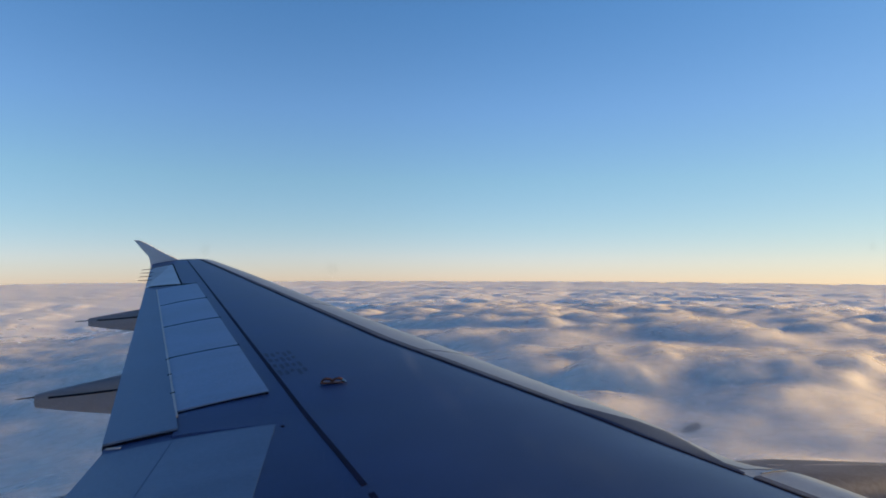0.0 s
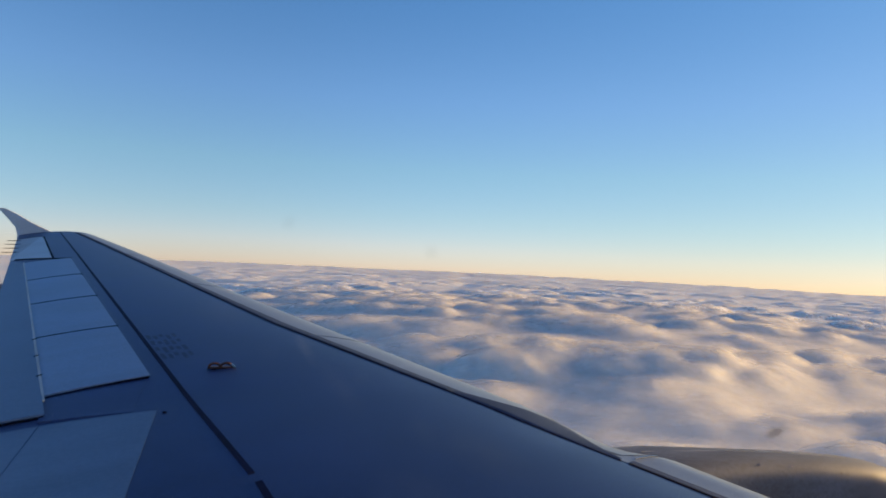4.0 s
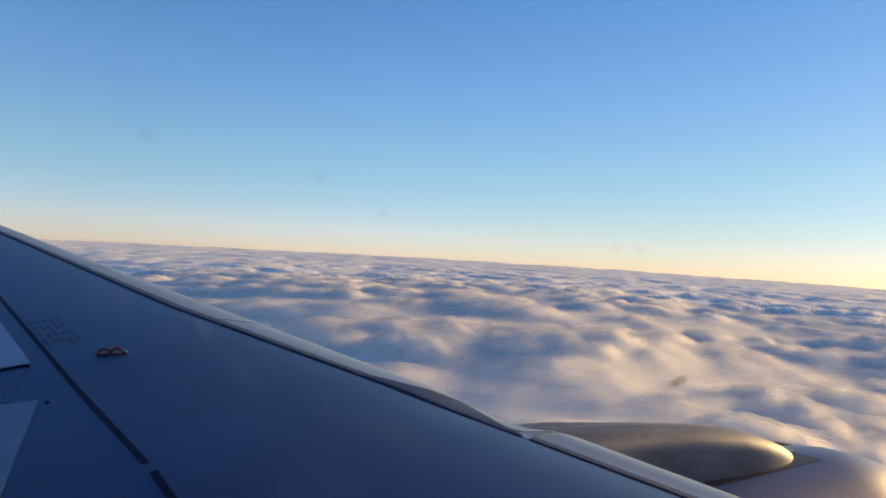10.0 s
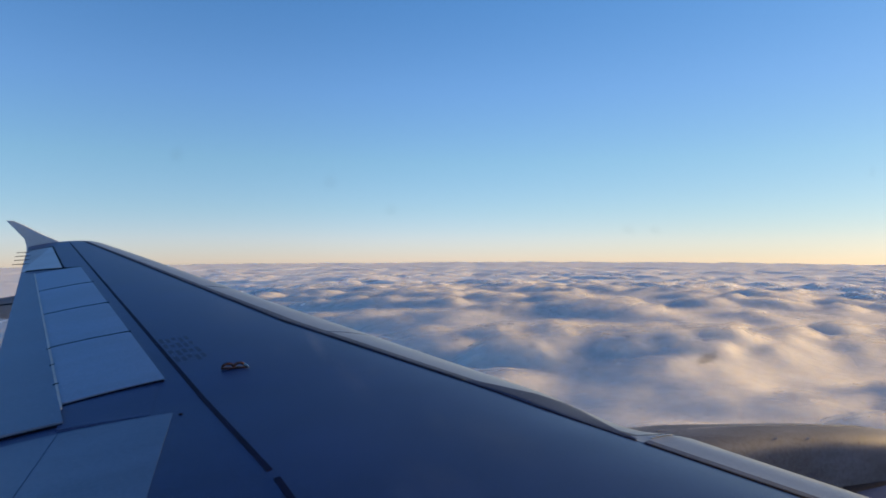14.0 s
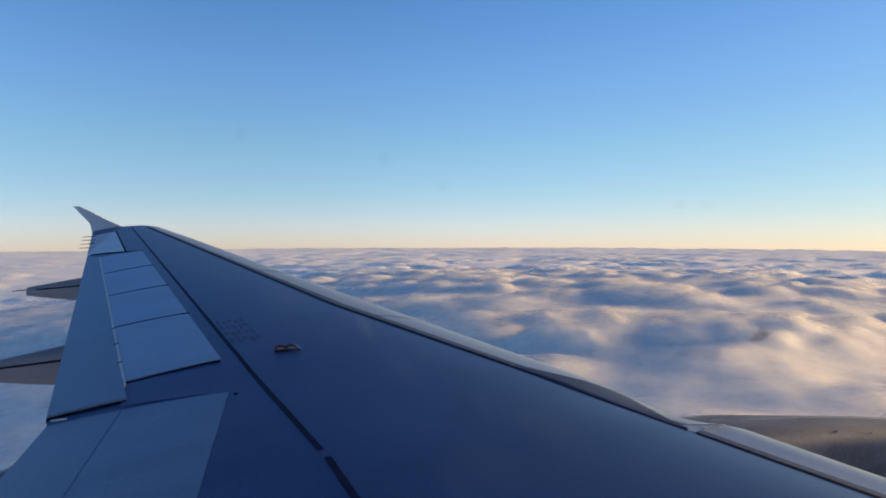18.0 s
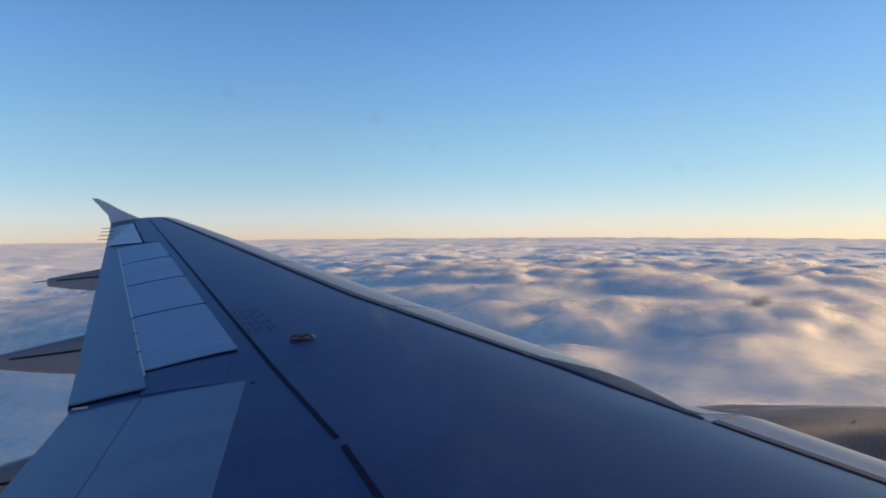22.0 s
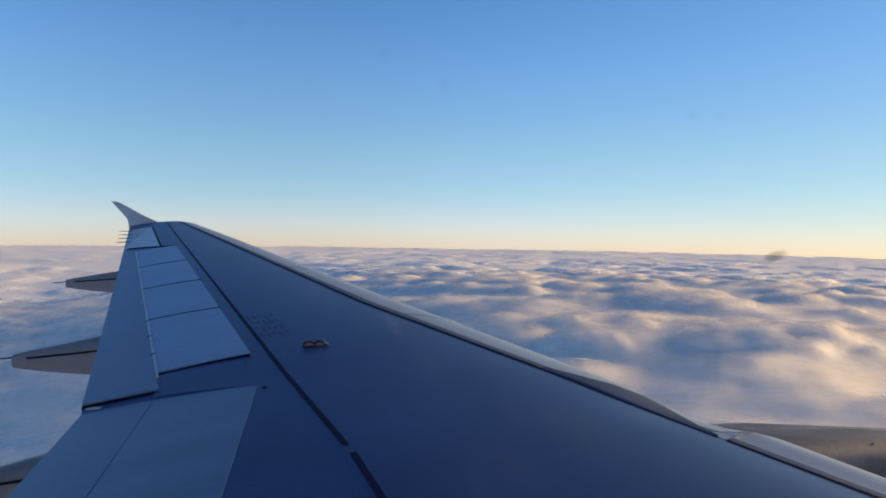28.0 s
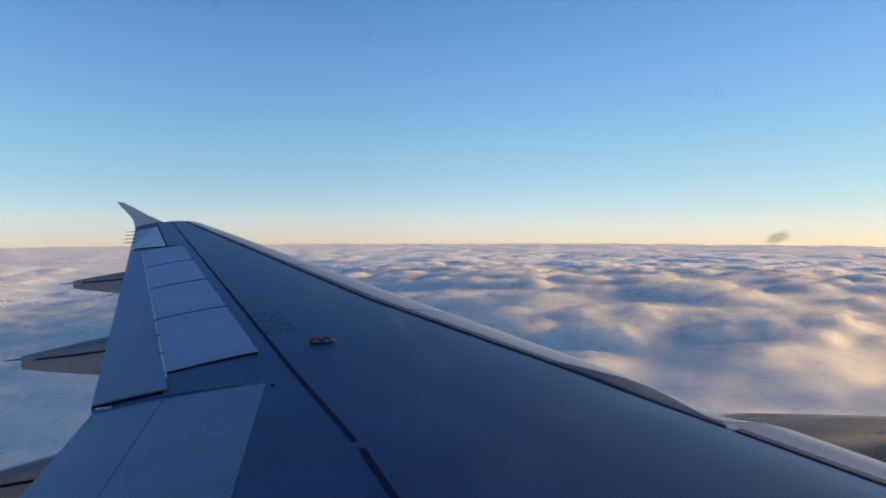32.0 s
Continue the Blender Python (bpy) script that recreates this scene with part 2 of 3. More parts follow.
# ---- mesh helpers ----
def mesh_from(name, verts, faces, material, smooth=True):
    me = bpy.data.meshes.new(name)
    me.from_pydata([tuple(v) for v in verts], [], faces)
    me.materials.append(material)
    if smooth:
        me.shade_smooth()
    me.update()
    return me


def part(name, verts, faces, material, parent, label="", smooth=True, sharp=None):
    ob = new(name, mesh_from(name, verts, faces, material, smooth))
    if smooth and sharp:
        ob.data.set_sharp_from_angle(angle=radians(sharp))
    ob.parent = parent
    if label:
        tagged(ob, label)
    return ob


# ---- the wing's form ----
XL0, SWEEP, KINK, TE_IN, TE_SLOPE, TIP = 4.75, 0.536, 4.95, -1.79, 0.262, 14.74


def ease(a, b, v):
    t = min(max((v - a) / (b - a), 0.0), 1.0)
    return t * t * (3 - 2 * t)


def x_form(y):
    return XL0 - SWEEP * y - 0.12 * (1 - ease(3.9, 4.7, y)) + 0.10 * ease(8.0, 13.5, y)


def nose(y):
    """How far the inner slat's nose stands ahead of the plain form."""
    return 0.20 * (1 - ease(3.58, 3.74, y))


def x_le(y):
    return x_form(y) + nose(y)


def slat_rear(y):
    w = 0.75 - (y - 6.9) * 0.066 if y > 6.9 else 0.58 + (y - 2.8) * 0.0415
    return XL0 - SWEEP * y - w


def x_te(y):
    return TE_IN if y < KINK else TE_IN - (y - KINK) * TE_SLOPE


def z_top(x, y):
    rear = slat_rear(y)
    a, b = x_form(y) + nose(y) * ease(rear, rear + 0.40, x), x_te(y)
    c = a - b
    u = min(max((a - x) / c, 0.0), 1.0)
    if u < 0.4:
        sh = (1 - (1 - u / 0.4) ** 2.5) ** 0.6
    else:
        sh = 1 - ((u - 0.4) / 0.6) ** 2
    return -1.75 + 0.12 * y + 0.05 * (x - (a + b) / 2) + 0.065 * c * (sh - 0.6)


def z_low(x, y):
    a, b = x_le(y), x_te(y)
    c = a - b
    u = min(max((a - x) / c, 0.0), 1.0)
    chord = -1.75 + 0.12 * y + 0.05 * (x - (a + b) / 2) - 0.039 * c
    v = min(u / 0.35, 1.0)
    sh = (1 - (1 - v) ** 2.2) ** 0.55 if u < 0.35 else (1 - ((u - 0.35) / 0.65)) ** 0.9
    return chord - 0.05 * c * sh - 0.006


def panel(name, a, b, c, d, dz, thick, nu, nv, material, parent, label="", lift=None):
    """A plate on the wing's upper side over the plan corners a, b (front), c, d (rear), as (x, y); dz above the skin."""
    verts, faces = [], []
    a, b, c, d = (Vector(p) for p in (a, b, c, d))
    for layer in (0, 1):
        for j in range(nv + 1):
            for i in range(nu + 1):
                s, t = i / nu, j / nv
                p = (a.lerp(b, s)).lerp(d.lerp(c, s), t)
                up = dz if lift is None else dz + lift(s, t)
                verts.append((p.x, p.y, z_top(p.x, p.y) + up - layer * thick))
    w, k = nu + 1, (nu + 1) * (nv + 1)
    for j in range(nv):
        for i in range(nu):
            q = j * w + i
            faces.append((q, q + 1, q + w + 1, q + w))
            faces.append((k + q, k + q + w, k + q + w + 1, k + q + 1))
    for i in range(nu):
        q, r = i, nv * w + i
        faces.append((q, k + q, k + q + 1, q + 1))
        faces.append((r, r + 1, k + r + 1, k + r))
    for j in range(nv):
        q, r = j * w, j * w + nu
        faces.append((q, q + w, k + q + w, k + q))
        faces.append((r, k + r, k + r + w, r + w))
    return part(name, verts, faces, material, parent, label, True, 35)


def strip(name, pts, width, dz, thick, material, parent, label="", steps=10):
    """A narrow band along plan points (x, y), lying on the skin; width is (first, last)."""
    path = []
    for p, q in zip(pts, pts[1:]):
        for i in range(steps):
            path.append(Vector(p).lerp(Vector(q), i / steps))
    path.append(Vector(pts[-1]))
    verts, faces = [], []
    n = len(path)
    for i, p in enumerate(path):
        d = (path[min(i + 1, n - 1)] - path[max(i - 1, 0)]).normalized()
        s = Vector((-d.y, d.x)) * (width[0] + (width[1] - width[0]) * i / (n - 1)) / 2
        for q in (p - s, p + s):
            verts.append((q.x, q.y, z_top(q.x, q.y) + dz))
        for q in (p - s, p + s):
            verts.append((q.x, q.y, z_top(q.x, q.y) + dz - thick))
    for i in range(n - 1):
        q = i * 4
        faces += [(q, q + 4, q + 5, q + 1), (q, q + 2, q + 6, q + 4), (q + 1, q + 5, q + 7, q + 3), (q + 2, q + 3, q + 7, q + 6)]
    faces += [(0, 1, 3, 2), (4 * n - 4, 4 * n - 2, 4 * n - 1, 4 * n - 3)]
    return part(name, verts, faces, material, parent, label, False)


def loft(name, rings, material, parent, label="", cap=True, sharp=40):
    """A closed tube through rings of equal count."""
    verts = [v for r in rings for v in r]
    k, faces = len(rings[0]), []
    for i in range(len(rings) - 1):
        for j in range(k):
            a, b = i * k + j, i * k + (j + 1) % k
            faces.append((a, b, b + k, a + k))
    if cap:
        faces.append(tuple(range(k))[::-1])
        faces.append(tuple(range(len(verts) - k, len(verts))))
    return part(name, verts, faces, material, parent, label, True, sharp)


# ---- cloud deck ----
def lattice_noise(x, y, seed):
    """Smooth gradient noise on a plane, about -1 to 1."""
    rng = np.random.RandomState(seed)
    perm = rng.permutation(256)
    ang = rng.rand(256) * 2 * np.pi
    gx, gy = np.cos(ang), np.sin(ang)
    xi, yi = np.floor(x).astype(int), np.floor(y).astype(int)
    xf, yf = x - xi, y - yi
    u, v = xf ** 3 * (xf * (xf * 6 - 15) + 10), yf ** 3 * (yf * (yf * 6 - 15) + 10)

    def corner(i, j):
        h = perm[(perm[(xi + i) & 255] + yi + j) & 255]
        return gx[h] * (xf - i) + gy[h] * (yf - j)

    return 1.5 * ((corner(0, 0) * (1 - u) + corner(1, 0) * u) * (1 - v) + (corner(0, 1) * (1 - u) + corner(1, 1) * u) * v)


def domes(x, y, size, seed, sharp=7.0, least=0.62, most=1.0, brow=0.55):
    """Rounded cloud heads about size metres apart, merged softly, about 0 to 1."""
    rng = np.random.RandomState(seed)
    perm = rng.permutation(512)
    jx, jy, top, wide = rng.rand(512), rng.rand(512), 0.45 + 0.55 * rng.rand(512), least + (most - least) * rng.rand(512)
    gx, gy = x / size, y / size
    xi, yi = np.floor(gx).astype(int), np.floor(gy).astype(int)
    total = np.ones_like(gx)
    for i in (-1, 0, 1):
        for j in (-1, 0, 1):
            h = perm[(perm[(xi + i) & 511] + yi + j) & 511]
            dx, dy = gx - (xi + i + jx[h]), gy - (yi + j + jy[h])
            d = np.clip((dx * dx + dy * dy) / wide[h] ** 2, 0, 1)
            total += np.exp(sharp * top[h] * (1 - d) ** brow) - 1
    return np.log(total) / sharp


def ease_all(a, b, v):
    t = np.clip((v - a) / (b - a), 0, 1)
    return t * t * (3 - 2 * t)


def cloud_height(x, y):
    # deck slopes down aft steeper than the sun, shaped to keep it dim
    aft = np.clip(510 - x, 0, 1400)
    low = 1 - ease_all(700, 4200, y)
    drop = low * np.where(aft < 400, 0.00017 * aft * aft, 0.136 * aft - 27.2)
    # bank tilted to the sun to brighten it; tops lie lower and smoother aft
    fore = np.clip(x - 0.85 * y, 0, 600)
    drop = drop + 0.09 * fore * (1 - ease_all(700, 3600, np.hypot(x, y)))
    quiet = 0.6 + 0.4 * ease_all(-600, 250, x)
    r = np.hypot(x, y)
    # banks lie a little wider along the flight than across it
    x = x * 0.60
    wx = x + 26 * lattice_noise(x / 230, y / 230, 11) + 5 * lattice_noise(x / 60, y / 60, 13)
    wy = y + 26 * lattice_noise(x / 230, y / 230, 12) + 5 * lattice_noise(x / 60, y / 60, 14)
    big = lattice_noise(x / 1100, y / 800, 21)
    mid = lattice_noise(wx / 360, wy / 250, 22)
    bank = ease_all(-0.6, 0.5, mid + 0.35 * lattice_noise(wx / 140, wy / 120, 27))
    heads = domes(wx, wy, 112, 23, 7, 0.5, 0.9, 1.25)
    puffs = domes(wx, wy, 50, 24, 7, 0.55, 0.95, 1.0)
    tufts = domes(wx, wy, 23, 25, 7, 0.55, 0.95, 0.8)
    curls = domes(wx, wy, 10.5, 26, 7, 0.55, 0.95, 0.8)
    body = (0.25 + 0.75 * bank) * heads
    swell = ease_all(0.02, 0.45, body)
    h = 4 * big + 6 * bank + 17 * body + (2.5 + 10.0 * swell) * puffs + (1.2 + 4.6 * swell) * tufts + (0.4 + 1.7 * swell) * curls
    calm = 1 - 0.74 * ease_all(600, 4400, r)
    return (h - 20) * calm * quiet - drop


CLOUD_Z = -147.0


def deck_mesh(name, az, r, up, material, reach):
    """One sheet round the camera, up metres over the cloud tops; the light sees slopes averaged over reach."""
    a, rr = np.meshgrid(az, r)
    x, y = -np.sin(a) * rr, np.cos(a) * rr
    # wisps sink into the tops far out
    z = CLOUD_Z + 0.0045 * x + cloud_height(x, y) + up * (1 - 1.5 * ease_all(1200, 3200, rr))
    verts = np.stack([x, y, z], -1).reshape(-1, 3)
    k, rows = len(az), len(r)
    i, j = np.meshgrid(np.arange(rows - 1), np.arange(k), indexing="ij")
    jn = (j + 1) % k
    quads = np.stack([i * k + j, (i + 1) * k + j, (i + 1) * k + jn, i * k + jn], -1).reshape(-1, 4)
    me = bpy.data.meshes.new(name)
    me.vertices.add(len(verts))
    me.vertices.foreach_set("co", verts.ravel().astype(np.float32))
    me.loops.add(quads.size)
    me.loops.foreach_set("vertex_index", quads.ravel().astype(np.int32))
    me.polygons.add(len(quads))
    me.polygons.foreach_set("loop_start", np.arange(0, quads.size, 4, dtype=np.int32))
    me.update(calc_edges=True)
    me.materials.append(material)
    me.shade_smooth()
    # the light sees the clouds' mass rather than each small curl
    step = np.clip(reach * rr, 5, 1400 * reach)
    sx = (cloud_height(x + step, y) - cloud_height(x - step, y)) / (2 * step)
    sy = (cloud_height(x, y + step) - cloud_height(x, y - step)) / (2 * step)
    n = np.stack([-sx, -sy, np.ones_like(sx)], -1).reshape(-1, 3)
    me.normals_split_custom_set_from_vertices(n / np.linalg.norm(n, axis=1, keepdims=True))
    return new(name, me)


def build_clouds():
    az = np.radians(np.concatenate([np.linspace(-180, -72, 60, endpoint=False), np.linspace(-72, 42, 900, endpoint=False),
                                    np.linspace(42, 180, 70, endpoint=False)]))
    r = np.concatenate([[20.0, 90.0], 150 * (4990 / 150) ** np.linspace(0, 1, 620)])
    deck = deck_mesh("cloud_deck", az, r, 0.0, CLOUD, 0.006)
    az = np.radians(np.concatenate([np.linspace(-180, -72, 40, endpoint=False), np.linspace(-72, 42, 460, endpoint=False),
                                    np.linspace(42, 180, 40, endpoint=False)]))
    r = np.concatenate([[20.0, 90.0], 150 * (3300 / 150) ** np.linspace(0, 1, 285)])
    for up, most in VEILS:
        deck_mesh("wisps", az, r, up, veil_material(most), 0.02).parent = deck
    return tagged(deck, "rolling white cloud tops lit warm by a low sun", "clouds", kind="stuff")


VEILS = ((2.5, 0.46), (5.5, 0.37), (9.0, 0.28))
build_clouds()

# ---- the airliner ----
airliner = tagged(new("airliner"), "grey swept airliner wing with engine, seen from a cabin window", "airliner")


def build_wing():
    ys = [0.12 + (TIP - 0.12) * i / 90 for i in range(91)] + [KINK]
    ys = sorted(ys)
    us = [(i / 30) ** 1.7 for i in range(31)]
    rings = []
    for y in ys:
        a, b = x_le(y), x_te(y)
        ring = []
        for u in reversed(us):
            x = a - u * (a - b)
            ring.append((x, y, z_top(x, y)))
        for u in us[1:]:
            x = a - u * (a - b)
            ring.append((x, y, z_low(x, y)))
        rings.append(ring)
    return loft("wing", rings, WING, airliner, "grey upper wing skin, coloured dark blue as under the sky")


wing = build_wing()


def x_front(y):
    return -0.68 - 0.334 * (y - 5.47)


def x_rear(y):
    return -1.39 - 0.316 * (y - 5.39)


# spoilers of the outer wing
cuts = [5.45, 7.0, 8.43, 9.85, 11.25]
for y0, y1 in zip(cuts, cuts[1:]):
    g = 0.012
    panel("spoiler", (x_front(y0 + g), y0 + g), (x_front(y1 - g), y1 - g), (x_rear(y1 - g), y1 - g + 0.03), (x_rear(y0 + g), y0 + g - 0.05),
          0.022, 0.02, 10, 8, PANEL, wing, "pale grey spoiler panel")
    if y1 < 11:
        strip("spoiler_gap", [(x_front(y1) + 0.01, y1), (x_rear(y1), y1 - 0.02)], (0.011, 0.010), 0.027, 0.02, SEAL, wing, "dark gap between spoilers")
# inner spoiler
panel("spoiler", (-0.55, 1.4), (-0.54, 4.78), (-1.275, 4.895), (-1.30, 1.4), 0.0035, 0.003, 14, 8, INNER, wing, "pale grey inner spoiler panel")
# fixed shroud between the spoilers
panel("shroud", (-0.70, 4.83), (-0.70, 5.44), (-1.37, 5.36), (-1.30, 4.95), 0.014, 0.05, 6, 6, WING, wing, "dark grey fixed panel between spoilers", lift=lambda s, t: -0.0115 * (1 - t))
strip("spoiler_gap", [(-0.68, 5.445), (-1.39, 5.375)], (0.006, 0.012), 0.019, 0.018, SEAL, wing)


# flaps and aileron
def outer_lift(s, t):
    return 0.022 * (1 - s) ** 3


panel("flap", (x_rear(5.0) - 0.015, 5.03), (x_rear(11.32) - 0.015, 11.34), (x_te(11.74) - 0.005, 11.74), (x_te(5.09) - 0.005, 5.09),
      0.010, 0.05, 24, 8, FLAP, wing, "grey outer flap, retracted", lift=outer_lift)
panel("flap", (-1.303, 1.4), (-1.283, 4.9), (-1.795, 4.97), (-1.795, 1.4), 0.0025, 0.03, 14, 6, FLAP, wing, "grey inner flap, retracted")
strip("flap_gap", [(x_rear(5.3) + 0.0, 5.3), (x_rear(11.3), 11.3)], (0.018, 0.014), 0.028, 0.02, PALE, wing, "pale rubbing strip along the spoilers' rear edge")
strip("flap_gap", [(-2.62, 11.30), (-2.92, 11.42), (-3.52, 11.79)], (0.05, 0.04), 0.012, 0.010, SEAL, wing, "dark gap between flap and aileron")
panel("aileron", (-2.94, 11.52), (-3.74, 14.02), (-3.77, 14.03), (x_te(11.82) - 0.01, 11.82), 0.010, 0.02, 14, 6, TIPS, wing, "pale grey aileron")
# rear panel wears the fence's colour to stand for its reflection
panel("aileron", (-3.775, 14.03), (-3.80, 14.06), (x_te(14.1) - 0.01, 14.1), (x_te(11.86) - 0.01, 11.86), 0.007, 0.017, 8, 8, FENCE, wing, "purple-grey panel for the fence's reflection in the aileron")
strip("aileron_gap", [(-2.90, 11.46), (-3.74, 14.06)], (0.02, 0.02), 0.012, 0.010, SEAL, wing, "dark hinge gap of the aileron")
strip("aileron_gap", [(-3.74, 14.06), (-4.19, 14.12)], (0.02, 0.02), 0.012, 0.010, SEAL, wing)

# dark block added over the flap's end face to keep it dark
panel("flap_end_darkening", (x_rear(5.0) - 0.02, 5.018), (x_rear(5.0) - 0.02, 5.030), (x_te(5.09) - 0.004, 5.086), (x_te(5.09) - 0.004, 5.074), 0.017, 0.035, 2, 8, SEAL, wing, "dark strip that darkens the flap's end face")

for y in (5.86, 6.40, 6.93):
    x = x_rear(y) - 0.005
    strip("hinge_slot", [(x - 0.02, y), (x + 0.02, y + 0.005)], (0.012, 0.012), 0.0315, 0.006, SEAL, wing, "small dark hinge slot", 2)
# pale strip added in place of the brightness showing through the gap
strip("flap_gap_bright", [(-1.79, 5.05), (-1.67, 5.0)], (0.012, 0.012), 0.010, 0.012, PALE, wing, "pale strip for bright cloud seen through the flap gap", 3)

# dark sealant band over the rear spar
strip("spar_seal", [(0.10 - 0.335 * (14.55 - 3.58), 14.55), (0.10 - 0.335 * (3.64 - 3.58), 3.64)], (0.017, 0.034), 0.005, 0.004, NAVY, wing, "dark navy sealant band along the rear spar", 24)
strip("spar_seal", [(0.115, 3.54), (0.62, 1.6)], (0.036, 0.040), 0.005, 0.004, NAVY, wing, "dark navy sealant band along the rear spar")


# slats
def slat_width(y):
    return x_le(y) - slat_rear(y)


def slat(y0, y1, n):
    verts, faces = [], []
    k = 15
    for i in range(n + 1):
        y = y0 + (y1 - y0) * i / n
        a, c = x_le(y), x_le(y) - x_te(y)
        w = slat_width(y)
        for j in range(k):
            s = 1 - j / 9
            if s >= 0:
                x = a - w * s ** 1.6
                z = z_top(x, y)
                fx = 0.010 * (1 - s) ** 3
                fz = 0.008 - 0.0055 * s
            else:
                x = a - 0.30 * w * s * s
                x = a - (x - a) * -1 if x > a else x
                z = z_low(x, y)
                fx, fz = 0.006, -0.008
            verts.append((x + fx, y, z + fz))
    for i in range(n):
        for j in range(k - 1):
            q = i * k + j
            faces.append((q, q + 1, q + k + 1, q + k))
    faces.append(tuple(range(k)))
    faces.append(tuple(range(n * k, n * k + k))[::-1])
    ob = part("slat", verts, faces, SLAT, wing, "pale sunlit leading edge slat", True, 50)
    # the outer slats' rear band is coloured darker, being less in the sun
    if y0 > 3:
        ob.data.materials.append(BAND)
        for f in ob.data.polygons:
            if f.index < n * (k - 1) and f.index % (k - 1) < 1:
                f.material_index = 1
    return ob


for y0, y1 in ((0.5, 3.555), (3.565, 6.4), (6.43, 9.1), (9.13, 11.7), (11.73, 14.6)):
    slat(y0, y1, 24)


def slat_line(y):
    return (x_le(y) - slat_width(y) - 0.012, y)


strip("slat_edge_strip", [slat_line(14.6), slat_line(10.5), slat_line(6.9), slat_line(3.468)], (0.010, 0.012), 0.005, 0.004, SEAL, wing, "dark gap behind the slats", 14)
strip("slat_edge_strip", [slat_line(3.418), slat_line(0.6)], (0.014, 0.016), 0.005, 0.005, SEAL, wing, "dark gap behind the slats", 14)
# dark band laid where the slat's rear step falls into shade
strip("slat_edge_strip", [(slat_line(y)[0] + 0.055, y) for y in (3.45, 2.0, 0.6)], (0.07, 0.07), 0.0075, 0.003, FILL, wing, "dark grey band shading the slat's rear step", 14)
strip("slat_edge_strip", [(slat_line(y)[0] + 0.035, y) for y in (14.5, 10.5, 6.9, 4.75)], (0.014, 0.018), 0.0075, 0.003, FILL, wing, "thin dark line along the slat's rear edge", 14)


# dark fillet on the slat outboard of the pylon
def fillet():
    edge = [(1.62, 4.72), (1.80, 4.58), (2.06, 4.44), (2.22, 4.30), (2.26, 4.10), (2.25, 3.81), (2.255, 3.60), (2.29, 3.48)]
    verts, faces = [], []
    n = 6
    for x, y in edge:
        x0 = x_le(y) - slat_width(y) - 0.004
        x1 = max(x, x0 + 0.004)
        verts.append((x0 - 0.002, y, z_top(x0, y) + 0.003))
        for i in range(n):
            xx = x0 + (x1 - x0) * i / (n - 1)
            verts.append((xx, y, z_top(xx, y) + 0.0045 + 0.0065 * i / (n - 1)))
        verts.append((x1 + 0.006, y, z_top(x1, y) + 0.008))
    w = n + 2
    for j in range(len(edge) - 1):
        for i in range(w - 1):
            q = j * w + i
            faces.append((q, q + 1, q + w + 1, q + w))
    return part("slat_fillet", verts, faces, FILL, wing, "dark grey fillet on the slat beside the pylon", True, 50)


fillet()


# wing tip fence
def build_fence():
    outline = [(-3.55, -0.01), (-3.80, 0.035), (-4.15, 0.20), (-4.45, 0.37), (-4.66, 0.465), (-4.77, 0.462), (-4.62, 0.30), (-4.44, 0.10), (-4.40, -0.05),
               (-4.40, -0.30), (-4.46, -0.55), (-4.30, -0.56), (-3.95, -0.36), (-3.60, -0.16), (-3.35, -0.09)]
    cx = sum(p[0] for p in outline) / len(outline)
    cz = sum(p[1] for p in outline) / len(outline)
    rings = []
    for dy, k in ((-0.018, 0.985), (-0.02, 0.95), (0.0, 1.0), (0.03, 1.0), (0.05, 0.94)):
        rings.append([(cx + (x - cx) * k, 14.78 + dy + max(0, z) * 0.12, cz + (z - cz) * k) for x, z in outline])
    rings = [rings[1], rings[0], rings[2], rings[3], rings[4]]
    return loft("wingtip_fence", rings, FENCE, wing, "grey arrow-shaped wingtip fence")


build_fence()


def rod(name, p, q, r0, r1, material, parent, label="", k=6):
    p, q = Vector(p), Vector(q)
    d = (q - p).normalized()
    s = d.cross(Vector((0, 0, 1)) if abs(d.z) < 0.9 else Vector((1, 0, 0))).normalized()
    t = d.cross(s)
    rings = [[tuple(c + (s * math.cos(2 * math.pi * i / k) + t * math.sin(2 * math.pi * i / k)) * r) for i in range(k)] for c, r in ((p, r0), (q, r1))]
    return loft(name, rings, material, parent, label)


strip("slat_end", [(2.40, 3.50), (2.50, 3.53), (2.60, 3.555)], (0.007, 0.007), 0.011, 0.006, METAL, wing, "bright metal slat end strip", 3)
for y in (12.55, 13.0, 13.45, 13.9):
    x = x_te(y)
    z = z_top(x, y) + 0.012
    rod("static_wick", (x + 0.10, y, z + 0.01), (x - 0.17, y + 0.01, z - 0.004), 0.010, 0.006, SEAL, wing, "thin black static discharge wick")


